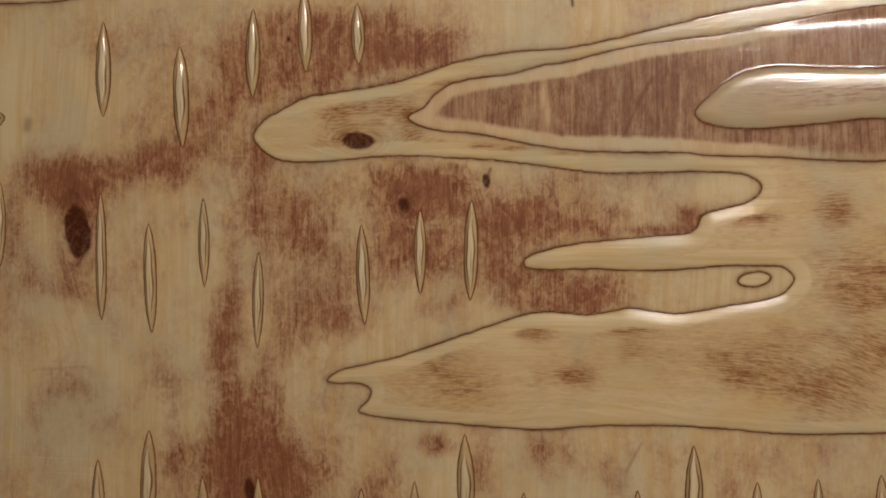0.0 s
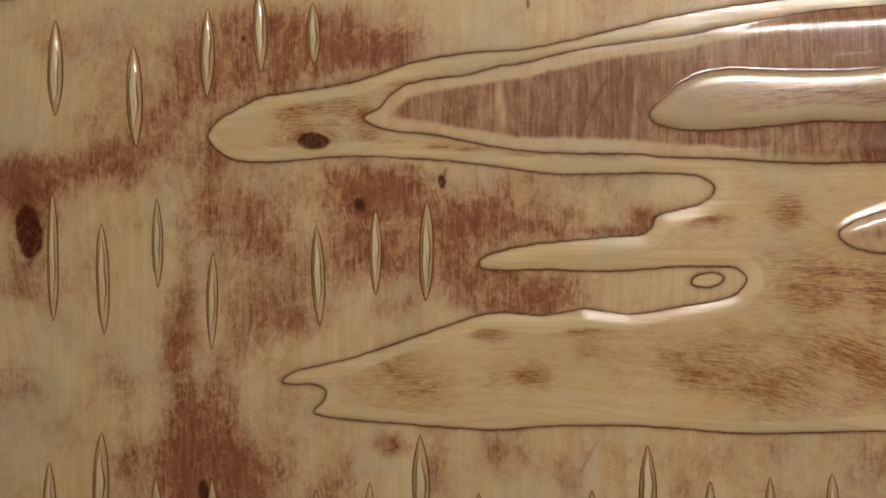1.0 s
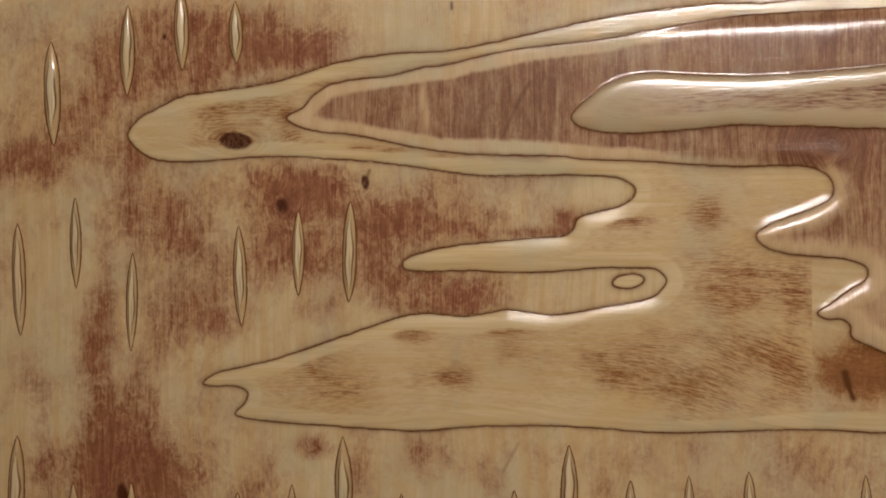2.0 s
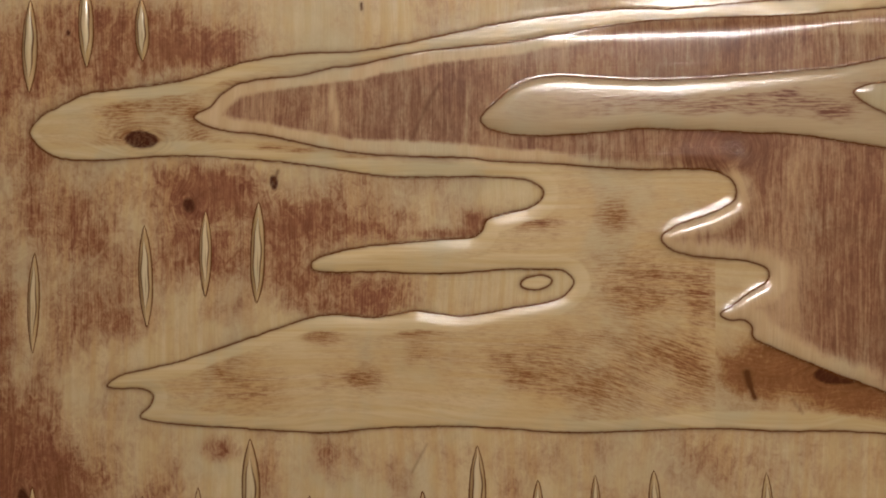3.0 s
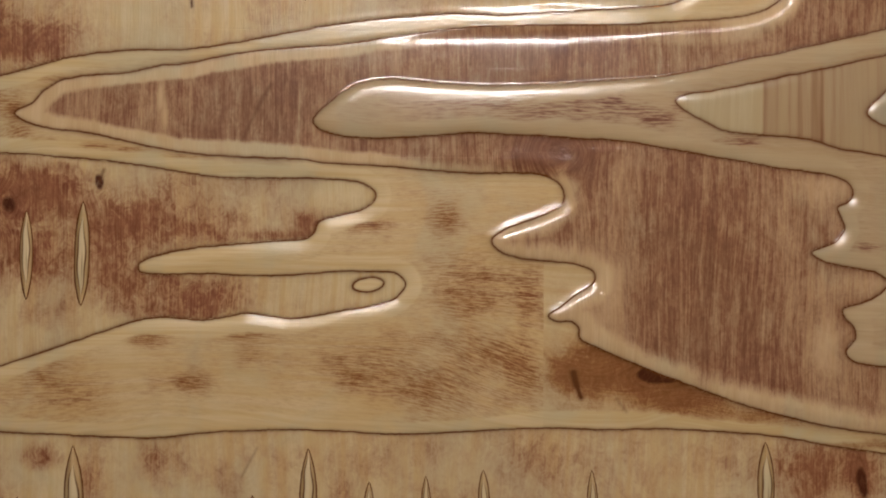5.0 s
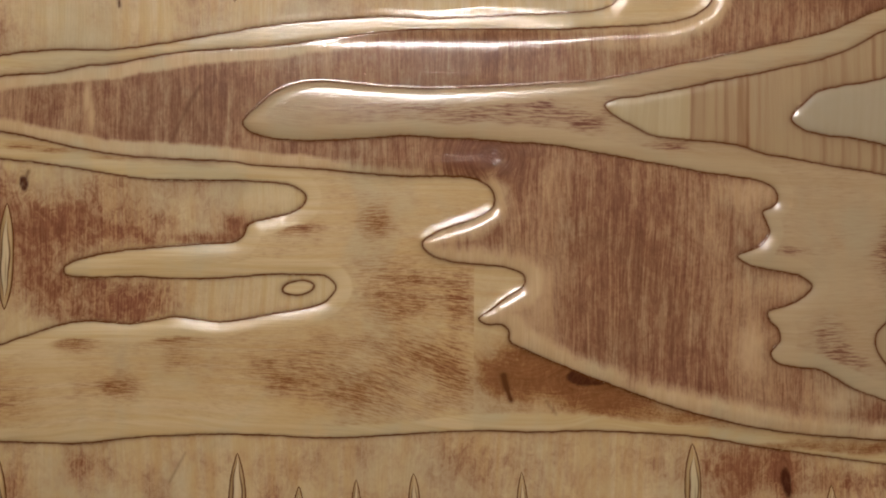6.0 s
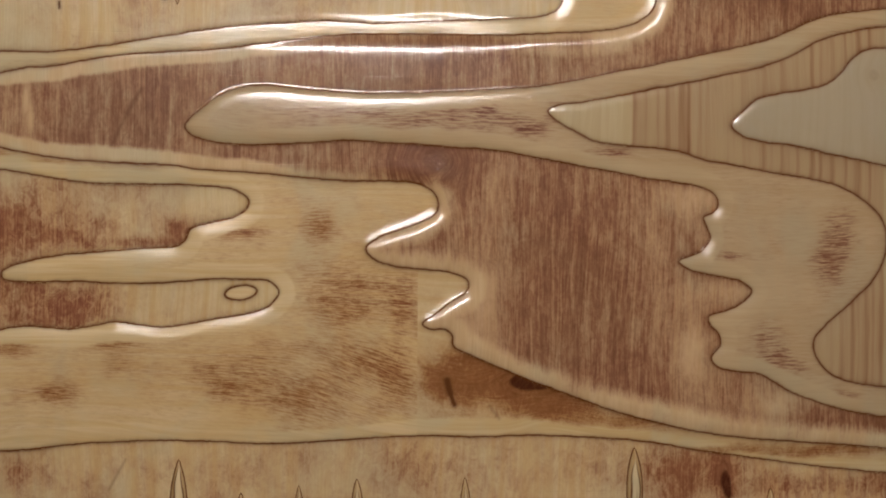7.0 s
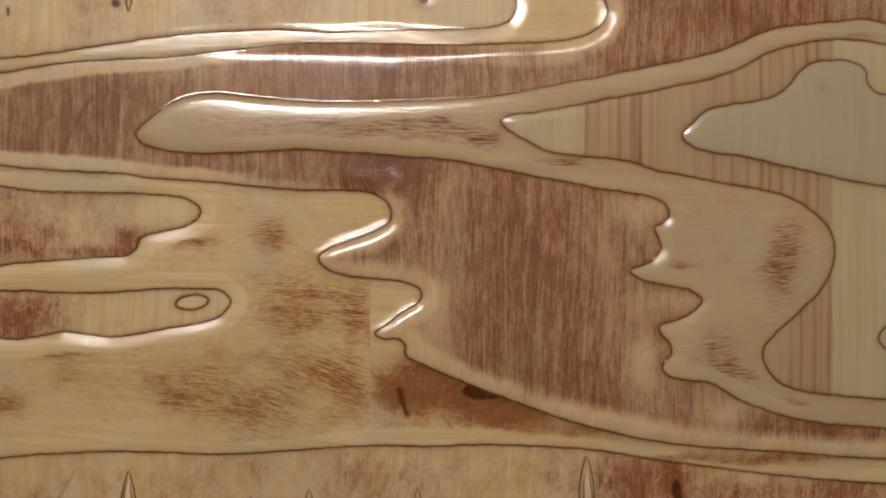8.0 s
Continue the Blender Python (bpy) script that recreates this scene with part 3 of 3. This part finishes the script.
def inside_distance(line):
    """Distance to a closed line, positive inside, for every place of the panel's grid, as far as REACH."""
    dist = np.full(GX.shape, REACH)
    ends = np.roll(line, -1, axis=0)
    for (x0, z0), (x1, z1) in zip(line, ends):
        i0, i1 = np.searchsorted(xs, (min(x0, x1) - REACH, max(x0, x1) + REACH))
        j0, j1 = np.searchsorted(zs, (min(z0, z1) - REACH, max(z0, z1) + REACH))
        if i1 <= i0 or j1 <= j0:
            continue
        px, pz, dx, dz = xs[i0:i1][None] - x0, zs[j0:j1][:, None] - z0, x1 - x0, z1 - z0
        s = np.clip((px * dx + pz * dz) / max(dx * dx + dz * dz, 1e-9), 0, 1)
        np.minimum(dist[j0:j1, i0:i1], np.hypot(px - s * dx, pz - s * dz), out=dist[j0:j1, i0:i1])
    odd = np.zeros(GX.shape, dtype=bool)
    for (x0, z0), (x1, z1) in zip(line, ends):
        if z0 != z1:
            j0, j1 = np.searchsorted(zs, (min(z0, z1), max(z0, z1)))
            for j in range(j0, j1):
                odd[j, : np.searchsorted(xs, x0 + (zs[j] - z0) / (z1 - z0) * (x1 - x0))] ^= True
    return np.where(odd, dist, -dist)


EDGES = [  # the cut lines of each ply: open ones run off the panel, with the corners that close them there
    [(spline(TONGUE_TOP + FINGERS + TONGUE_FOOT), [(700, -110), (700, 260), (330, 260)]), (spline(CORNER_PLY), [(-200, 260), (-320, 260)]), (spline(EYELET, True), [])],
    [(spline(HEART_TOP + HEART_HOOK), [(700, -95), (700, 260), (380, 260)])],
    [(spline(INNER_TOP + INNER_LOBES), [(700, -80), (700, 130)])],
    [(spline(STRIPE_PLY), [(700, -65), (700, 120)])],
    [(spline(CORE_PLY), [(700, 40), (700, 100)]), (spline(CORE_DROP), [(700, -40), (700, -20)])],
]
DEPTHS, CARVED = [], []
for cuts in EDGES:
    d = None
    for line, corners in cuts:
        near = inside_distance(np.vstack([line, corners]) if corners else line)
        d = near if d is None else np.maximum(d, near)
    DEPTHS.append(d)
    CARVED.append(inside_distance(np.vstack([cuts[0][0], cuts[0][1]])) if len(cuts) == 3 else d)  # the eyelet is hardly raised


def waves(scale, seed, count=7):
    """Slow unevenness of the hand-carved surface, about -1 to 1."""
    rng = np.random.default_rng(seed)
    out = np.zeros(GX.shape)
    for _ in range(count):
        a, k, ph = rng.uniform(0, 2 * math.pi), rng.uniform(0.6, 1.5) / scale, rng.uniform(0, 6.28)
        out += np.sin((GX * math.cos(a) + GZ * math.sin(a)) * k * 6.28 + ph)
    return out / count**0.5 / 1.4


def clouds(size, seed, octaves=4):
    """Fractal unevenness, about -1 to 1, whose largest lumps are size mm across."""
    rng = np.random.default_rng(seed)
    out, weight = np.zeros(GX.shape), 0.0
    for o in range(octaves):
        cell, w = size / 2**o, 0.6**o
        grid = rng.uniform(-1, 1, (int((HIGH - LOW) / cell) + 3, int((RIGHT - LEFT) / cell) + 3))
        u, v = (GX - LEFT) / cell, (GZ - LOW) / cell
        i, j = u.astype(int), v.astype(int)
        u, v = u - i, v - j
        u, v = u * u * (3 - 2 * u), v * v * (3 - 2 * v)
        out += w * ((grid[j, i] * (1 - u) + grid[j, i + 1] * u) * (1 - v) + (grid[j + 1, i] * (1 - u) + grid[j + 1, i + 1] * u) * v)
        weight += w
    return out / weight * 1.6


STEPS, FEET, SHOULDERS = (1.0, 2.4, 1.3, 0.8, 1.3), (1.5, 4.5, 1.5, 3.0, 3.0), (6.5, 6.5, 6.5, 5.0, 5.0)
height = 0.12 * waves(90, 5) + 0.03 * waves(22, 6)
TOP_EDGE = np.clip((GZ - 85) / 15, 0, 1) * np.clip((300 - GX) / 50, 0, 1)
FALL = np.clip((GZ - 30) / 85, 0, 1) * np.clip((310 - GX) / 110, 0, 1)
for k, (d, step, foot, shoulder) in enumerate(zip(CARVED, STEPS, FEET, SHOULDERS)):
    if k == 0:  # along the top the step lies outside the cut; beside the eyelet it is drawn out
        foot = foot + 2.5 * TOP_EDGE + 5 * np.exp(-(((GX - 150) / 22) ** 2) - ((GZ + 8) / 10) ** 2)
        shoulder = shoulder - 6.5 * TOP_EDGE
        step = 0.95 - 0.72 * FALL + 0.7 * np.exp(-(((GX - 120) / 50) ** 2) - ((GZ + 18) / 16) ** 2)
    if k == 1:
        step = 0.5 + 1.95 * np.clip((GX - 130) / 75, 0, 1)
        step = step * (1 - FALL) + FALL * (0.08 + 1.55 * np.clip((GX - 158) / 55, 0, 1))
    s = np.clip((d + foot) / (foot + shoulder), 0, 1)
    s = s * s * (3 - 2 * s)
    soft = 1 - np.exp(-np.maximum(d - (0.9 if k == 1 else 0.0), 0) / (3.8 if k == 1 else 2.0))  # a long rounded shoulder
    much = TOP_EDGE if k == 1 else np.clip((GZ - 60) / 12, 0, 1) if k == 2 else 0.0
    height += step * (1 + 0.2 * waves(240, 20 + k)) * (s * (1 - much) + soft * much)


for axis in (0, 1) * 3:  # sanding takes off the sharp ridges
    pad = [(0, 0), (0, 0)]
    pad[axis] = (1, 1)
    wide = np.pad(height, pad, mode="edge")
    height = sum(np.take(wide, range(o, o + height.shape[axis]), axis=axis) for o in range(3)) / 3


for d in DEPTHS:  # a shallow groove along the cut lines
    height -= 0.11 * np.exp(-((d / 1.5) ** 2))


def surface(x, z):
    """The panel's height at places on its face."""
    u, v = np.clip((np.asarray(x) - LEFT) / CELL, 0, len(xs) - 1.001), np.clip((np.asarray(z) - LOW) / CELL, 0, len(zs) - 1.001)
    i, j = u.astype(int), v.astype(int)
    u, v = u - i, v - j
    return (height[j, i] * (1 - u) + height[j, i + 1] * u) * (1 - v) + (height[j + 1, i] * (1 - u) + height[j + 1, i + 1] * u) * v


WARP_X, WARP_Z = 6 * clouds(26, 11, 5), 8 * clouds(32, 12, 5)


def blots(rows):
    """Ragged soft-edged patches: x, z, half width, half height, amount."""
    out = np.zeros(GX.shape)
    for x, z, rx, rz, amount in rows:
        loose = min(1.0, min(rx, rz) / 12)
        r2 = ((GX + loose * WARP_X - x) / rx) ** 2 + ((GZ + loose * WARP_Z - z) / rz) ** 2
        out += amount * np.exp(-0.75 * r2)
    return out


def knots(rows):
    """Dark hearts with a firm uneven edge, a paler collar and a soft brown halo."""
    out = np.zeros(GX.shape)
    bend, lump = 0.13 * clouds(9, 44, 3), np.clip(clouds(5, 45, 3), -0.6, 1)
    for x, z, rx, rz in rows:
        lean = GX - x + 0.12 * (GZ - z)
        r = np.hypot(lean / rx, (GZ - z) / rz) + bend
        firm = np.clip((1.12 - r) / min(0.45, 1.4 / rx), 0, 1)
        collar = np.exp(-(((r - 1.28) / 0.12) ** 2))
        out = np.maximum(out, firm * (0.86 + 0.1 * np.exp(-(((r - 0.95) / 0.15) ** 2)) + 0.16 * lump) + (0.3 * np.exp(-(((r - 0.8) / 0.8) ** 2)) + 0.1 * np.cos(r * 15) * np.exp(-(((r - 1.7) / 0.6) ** 2))) * (1 - 0.8 * collar))
    return np.clip(out, 0, 1)


JOINT = xs[int((244.5 - LEFT) / CELL)]  # where two sheets of the second ply are butted
SMOKY = (GX >= JOINT) & (GZ < 30)


def grown(rows, seed):
    """Where the grain at each place would lie had it grown straight: it wanders, and rings the knots."""
    u, v = GX + 1.8 * waves(150, seed) + 0.25 * waves(30, seed + 1), GZ + 1.8 * waves(160, seed + 2) + 0.25 * waves(34, seed + 3)
    if seed == 110:  # the level grain runs aslant below the hook, and fans out beyond the joint
        v = v + 16 * np.tanh((GX - 205) / 42) * np.exp(-(((GZ + 45) / 30) ** 2))
        v = v + 0.4 * (GX - 330) * np.exp(-(((GX - 330) / 30) ** 4) - ((GZ + 60) / 12) ** 2)
    for x, z, rx, rz in rows:
        if max(rx, rz) < 2.5:
            continue
        r = np.hypot((GX - x) / rx, (GZ - z) / rz) + 0.25 * clouds(18, seed + 7, 3)
        ring, size = np.exp(-((r / 2.4) ** 2)), (rx * rz) ** 0.5
        turned = np.arctan2(GZ - z, GX - x) * 2.2 * size
        across, along = x + r * size, z + turned
        if seed in (110, 130):
            across, along = turned + x, z + r * size
        u, v = u * (1 - ring) + across * ring, v * (1 - ring) + along * ring
    return np.stack([u * MM, 0 * u + 0.1 * seed, v * MM], -1)


def place(x, z, h):
    """Panel millimetres to world metres; the carved face looks to -y."""
    return np.stack([np.asarray(x) * MM, -np.asarray(h) * MM, DATUM + np.asarray(z) * MM], -1)


panel = tagged(new("carved_panel"), "lacquered carved plywood relief panel of stained layered veneers on a wall", "wood panel")
panel.location = (0, 0, DATUM + LOW * MM)
bpy.context.view_layer.update()


def ply(level, name, mat, stain, knot_rows, label, knot_depth=1.0, cracks=(), where=True):
    """The part of the carved surface where one ply shows; it runs on a little under the next."""
    d_own = DEPTHS[level - 1] if level else np.full(GX.shape, REACH)
    d_next = DEPTHS[level] if level < len(DEPTHS) else np.full(GX.shape, -REACH)
    keep = (d_own > -2.2) & (d_next < 2.2) & where
    cell = keep[:-1, :-1] & keep[1:, :-1] & keep[:-1, 1:] & keep[1:, 1:]
    h = height - 0.9 * np.maximum(0, -d_own - 0.6) - 0.9 * np.maximum(0, d_next - 0.6) - 0.03 * (d_next > 0)
    used = np.zeros(GX.shape, dtype=bool)
    for a in (slice(None, -1), slice(1, None)):
        for b in (slice(None, -1), slice(1, None)):
            used[a, b] |= cell
    index = np.cumsum(used.ravel()).reshape(used.shape) - 1
    faces = np.stack([index[:-1, :-1][cell], index[:-1, 1:][cell], index[1:, 1:][cell], index[1:, :-1][cell]], -1)
    sanded = np.clip(1 - (d_own - np.maximum(4.5 + 3.5 * clouds(95, 60 + level, 5), -1.0)) / (3.4 + 1.5 * clouds(60, 70 + level, 2) + (3.5 * np.clip((GX - 170) / 60, 0, 1) if level == 2 else 0)), 0, 1) if level else np.zeros(GX.shape)
    if level in (1, 2):  # where the edge was left unsanded
        sanded = sanded * (1 - np.clip(blots(STAIN_KEPT if level == 2 else STAIN_KEPT_TONGUE), 0, 1))
    gap = np.minimum(np.abs(d_own), np.abs(d_next))
    # dark brown close to the cuts, with a wider uneven halo beside the next ply
    browned = 1.0 * np.exp(-np.maximum(gap - 0.2, 0) / (0.55 + 0.2 * waves(30, 80 + level))) + 0.42 * np.exp(-np.abs(d_next) / 2.8) * np.clip(0.6 + 0.6 * clouds(50, 90 + level, 3), 0, 1)
    for x0, z0, x1, z1, wide, much in cracks:
        along = np.clip(((GX - x0) * (x1 - x0) + (GZ - z0) * (z1 - z0)) / ((x1 - x0) ** 2 + (z1 - z0) ** 2), 0, 1)
        off = np.hypot(GX + 0.06 * WARP_X - x0 - along * (x1 - x0), GZ - z0 - along * (z1 - z0))
        browned = np.maximum(browned, much * np.exp(-((off / wide) ** 2)))
    for x, z, rx, rz in knot_rows:
        if rx > 2.2:
            stain = stain + 0.7 * knot_depth * np.exp(-(((GX + 0.3 * WARP_X - x) / rx) ** 2 + ((GZ + 0.3 * WARP_Z - z) / rz) ** 2) / 3.6)
    wood = np.stack([np.clip(stain, 0, 1.7), 0.92 * sanded, knot_depth * knots(knot_rows), browned], -1)
    me = mesh_from(name, place(GX, GZ, h)[used], faces, mat, wood=wood[used], grain=grown(knot_rows, 100 + 10 * level)[used])
    return link_part(name, me, panel, label)


ply(0, "ply", face_wood, 0.20 + 0.30 * clouds(40, 31, 5) + 1.05 * sum(blots(rows) for rows in (STAIN_L0a, STAIN_L0m, STAIN_L0n, STAIN_L0b, STAIN_SHADE_L0c)), KNOT_L0, "pale upright-grained face ply with red-brown stain and knots", 1.0, CRACK_L0)
ply(1, "ply", tongue_wood, 0.20 + 0.16 * clouds(30, 32) + blots(STAIN_L1) + blots(STAIN_L1t), KNOT_L1, "honey-coloured level-grained ply with brown stain patches", 1.0, CRACK_L1, (GX <= JOINT) | (GZ >= 29))
ply(1, "ply", smoky_wood, 0.22 + 0.16 * clouds(30, 35) + 1.7 * blots(STAIN_L1k), KNOT_L1, "smoky brown sheet of the second ply round a knot", 1.0, CRACK_L1, SMOKY)
ply(2, "ply", heart_wood, 0.86 + 0.18 * clouds(30, 33) + 1.5 * np.exp(-(((GX - 246) / 16) ** 2) - ((GZ - 63) / 9) ** 2) + blots(STAIN_SHADE_L2), KNOT_L2, "dark purple-brown stained upright-grained ply", 0.3, CRACK_L2)
ply(3, "ply", inner_wood, 0.16 + 0.12 * clouds(30, 34) + blots(STAIN_L3), [], "pale level-grained ply with small reddish streaks")
def stripes_of(rows):
    lean = GX + 0.5 * waves(160, 140) + 0.25 * waves(30, 141)
    return sum(a * np.exp(-(((lean - x) / (w * (1.15 + 0.35 * waves(70, 150 + i)))) ** 2)) for i, (x, w, a) in enumerate(rows))


zone = 0.42 * np.clip((GX - 352.8) / 1.0, 0, 1) * np.clip((493.0 - GX + 0.035 * np.minimum(GZ, 0)) / 1.2, 0, 1)
zone = zone + np.where(GZ > 20, stripes_of(STRIPES_UPPER), stripes_of(STRIPES_LOWER)) * (0.8 + 0.25 * clouds(40, 142, 3))
ply(4, "ply", stripe_wood, zone, [], "cream ply with brown upright stripes")
ply(5, "ply", core_wood, np.zeros(GX.shape), KNOT_L5, "smooth grey-beige innermost ply", 0.12)


def ribbon(line, width, closed, lift=0.10):
    """A thin raised line of dark glue that follows a cut line over the surface."""
    if not closed:
        ok = (line[:, 0] > LEFT + 1) & (line[:, 0] < RIGHT - 1) & (line[:, 1] > LOW + 1) & (line[:, 1] < HIGH - 1)
        line = line[ok]
    along = np.roll(line, -1, 0) - np.roll(line, 1, 0) if closed else np.gradient(line, axis=0)
    side = np.stack([-along[:, 1], along[:, 0]], 1) / np.maximum(np.hypot(*along.T), 1e-6)[:, None]
    w = np.array([width * (1 + 0.45 * noise.noise((x * 0.05, z * 0.05, 1.3)) + 0.5 * noise.noise((x * 0.8, z * 0.8, 5.3))) for x, z in line])
    rows = []
    for off, up in ((-1, -0.12), (-0.6, lift), (0.6, lift), (1, -0.12)):
        q = line + side * (off * w / 2)[:, None]
        rows.append(place(q[:, 0], q[:, 1], surface(q[:, 0], q[:, 1]) + up))
    v = np.stack(rows, 1).reshape(-1, 4, 3)
    n = len(line)
    idx = np.arange(n * 4).reshape(n, 4)
    a, b = (idx, np.roll(idx, -1, 0)) if closed else (idx[:-1], idx[1:])
    faces = np.concatenate([np.stack([a[:, i + 1], a[:, i], b[:, i], b[:, i + 1]], -1) for i in range(3)])
    return v.reshape(-1, 3), faces


for k, cuts in enumerate(EDGES):
    for line, corners in cuts:
        v, f = ribbon(line, (0.72, 0.72, 0.66, 0.62, 0.62)[k], not corners)
        link_part("glue_line", mesh_from("glue_line", v, f, glue), panel, "dark glue line between two plies")


# ---- spindle-shaped raised lenses on the face ply ----
def lens_boss(x, z, half, wide):
    tilt = radians(random.uniform(-1.5, 1.5))
    v, u = np.meshgrid(np.linspace(-1, 1, 41), np.linspace(-1, 1, 27), indexing="ij")
    bulge, blunt = random.uniform(-0.15, 0.15), random.uniform(2.0, 3.0)
    outline = (1 - np.abs(v) ** blunt) * (1 + bulge * v)
    lx, lz = u * wide * outline, v * half
    px, pz = x + lx * math.cos(tilt) - lz * math.sin(tilt), z + lz * math.cos(tilt) + lx * math.sin(tilt)
    dome = (1 - u * u) ** 0.85 * np.clip(1 - v * v, 0, 1) ** 0.55
    h = surface(px, pz) - 0.12 + 0.6 * wide * dome
    reach, shift = random.uniform(0.66, 0.84), random.uniform(-0.1, 0.1)
    core = 0.56 * wide * np.clip(1 - ((v - shift) / reach) ** 2, 0, 1) * (1 + bulge * v)
    inner = np.abs(lx + 0.06 * wide * np.sin(9 * v + shift * 40)) / np.maximum(core, 0.05)
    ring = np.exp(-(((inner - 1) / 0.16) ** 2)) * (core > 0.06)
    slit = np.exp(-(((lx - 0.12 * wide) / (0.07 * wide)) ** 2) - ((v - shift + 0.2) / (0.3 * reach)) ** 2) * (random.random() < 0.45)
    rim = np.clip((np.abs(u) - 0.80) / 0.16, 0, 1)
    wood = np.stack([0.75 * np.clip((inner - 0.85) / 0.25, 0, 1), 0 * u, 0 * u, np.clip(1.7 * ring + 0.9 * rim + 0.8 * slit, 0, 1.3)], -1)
    n, m = v.shape
    idx = np.arange(n * m).reshape(n, m)
    faces = np.stack([idx[:-1, :-1].ravel(), idx[:-1, 1:].ravel(), idx[1:, 1:].ravel(), idx[1:, :-1].ravel()], -1)
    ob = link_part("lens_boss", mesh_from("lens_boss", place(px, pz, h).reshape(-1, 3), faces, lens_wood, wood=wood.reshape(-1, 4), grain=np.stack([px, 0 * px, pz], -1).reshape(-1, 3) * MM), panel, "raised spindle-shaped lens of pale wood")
    rim_line = np.concatenate([np.stack([px[:, 0], pz[:, 0]], 1), np.stack([px[::-1, -1], pz[::-1, -1]], 1)[1:-1]])
    gv, gf = ribbon(rim_line, 1.0, True, 0.08)
    link_part("glue_line", mesh_from("glue_line", gv, gf, glue), ob)


random.seed(4)
for row in BOSS_UPPER + BOSS_LOWER:
    if row[1] - row[2] > LOW + 2 and row[1] + row[2] < HIGH - 2:
        lens_boss(*row)

# ---- the board behind ----
backing = box("backing_board", (LEFT * MM, 0.0035, DATUM + LOW * MM), (RIGHT * MM, FACE, DATUM + HIGH * MM), board, 0.001)
backing.parent = panel
backing.matrix_parent_inverse = panel.matrix_world.inverted()
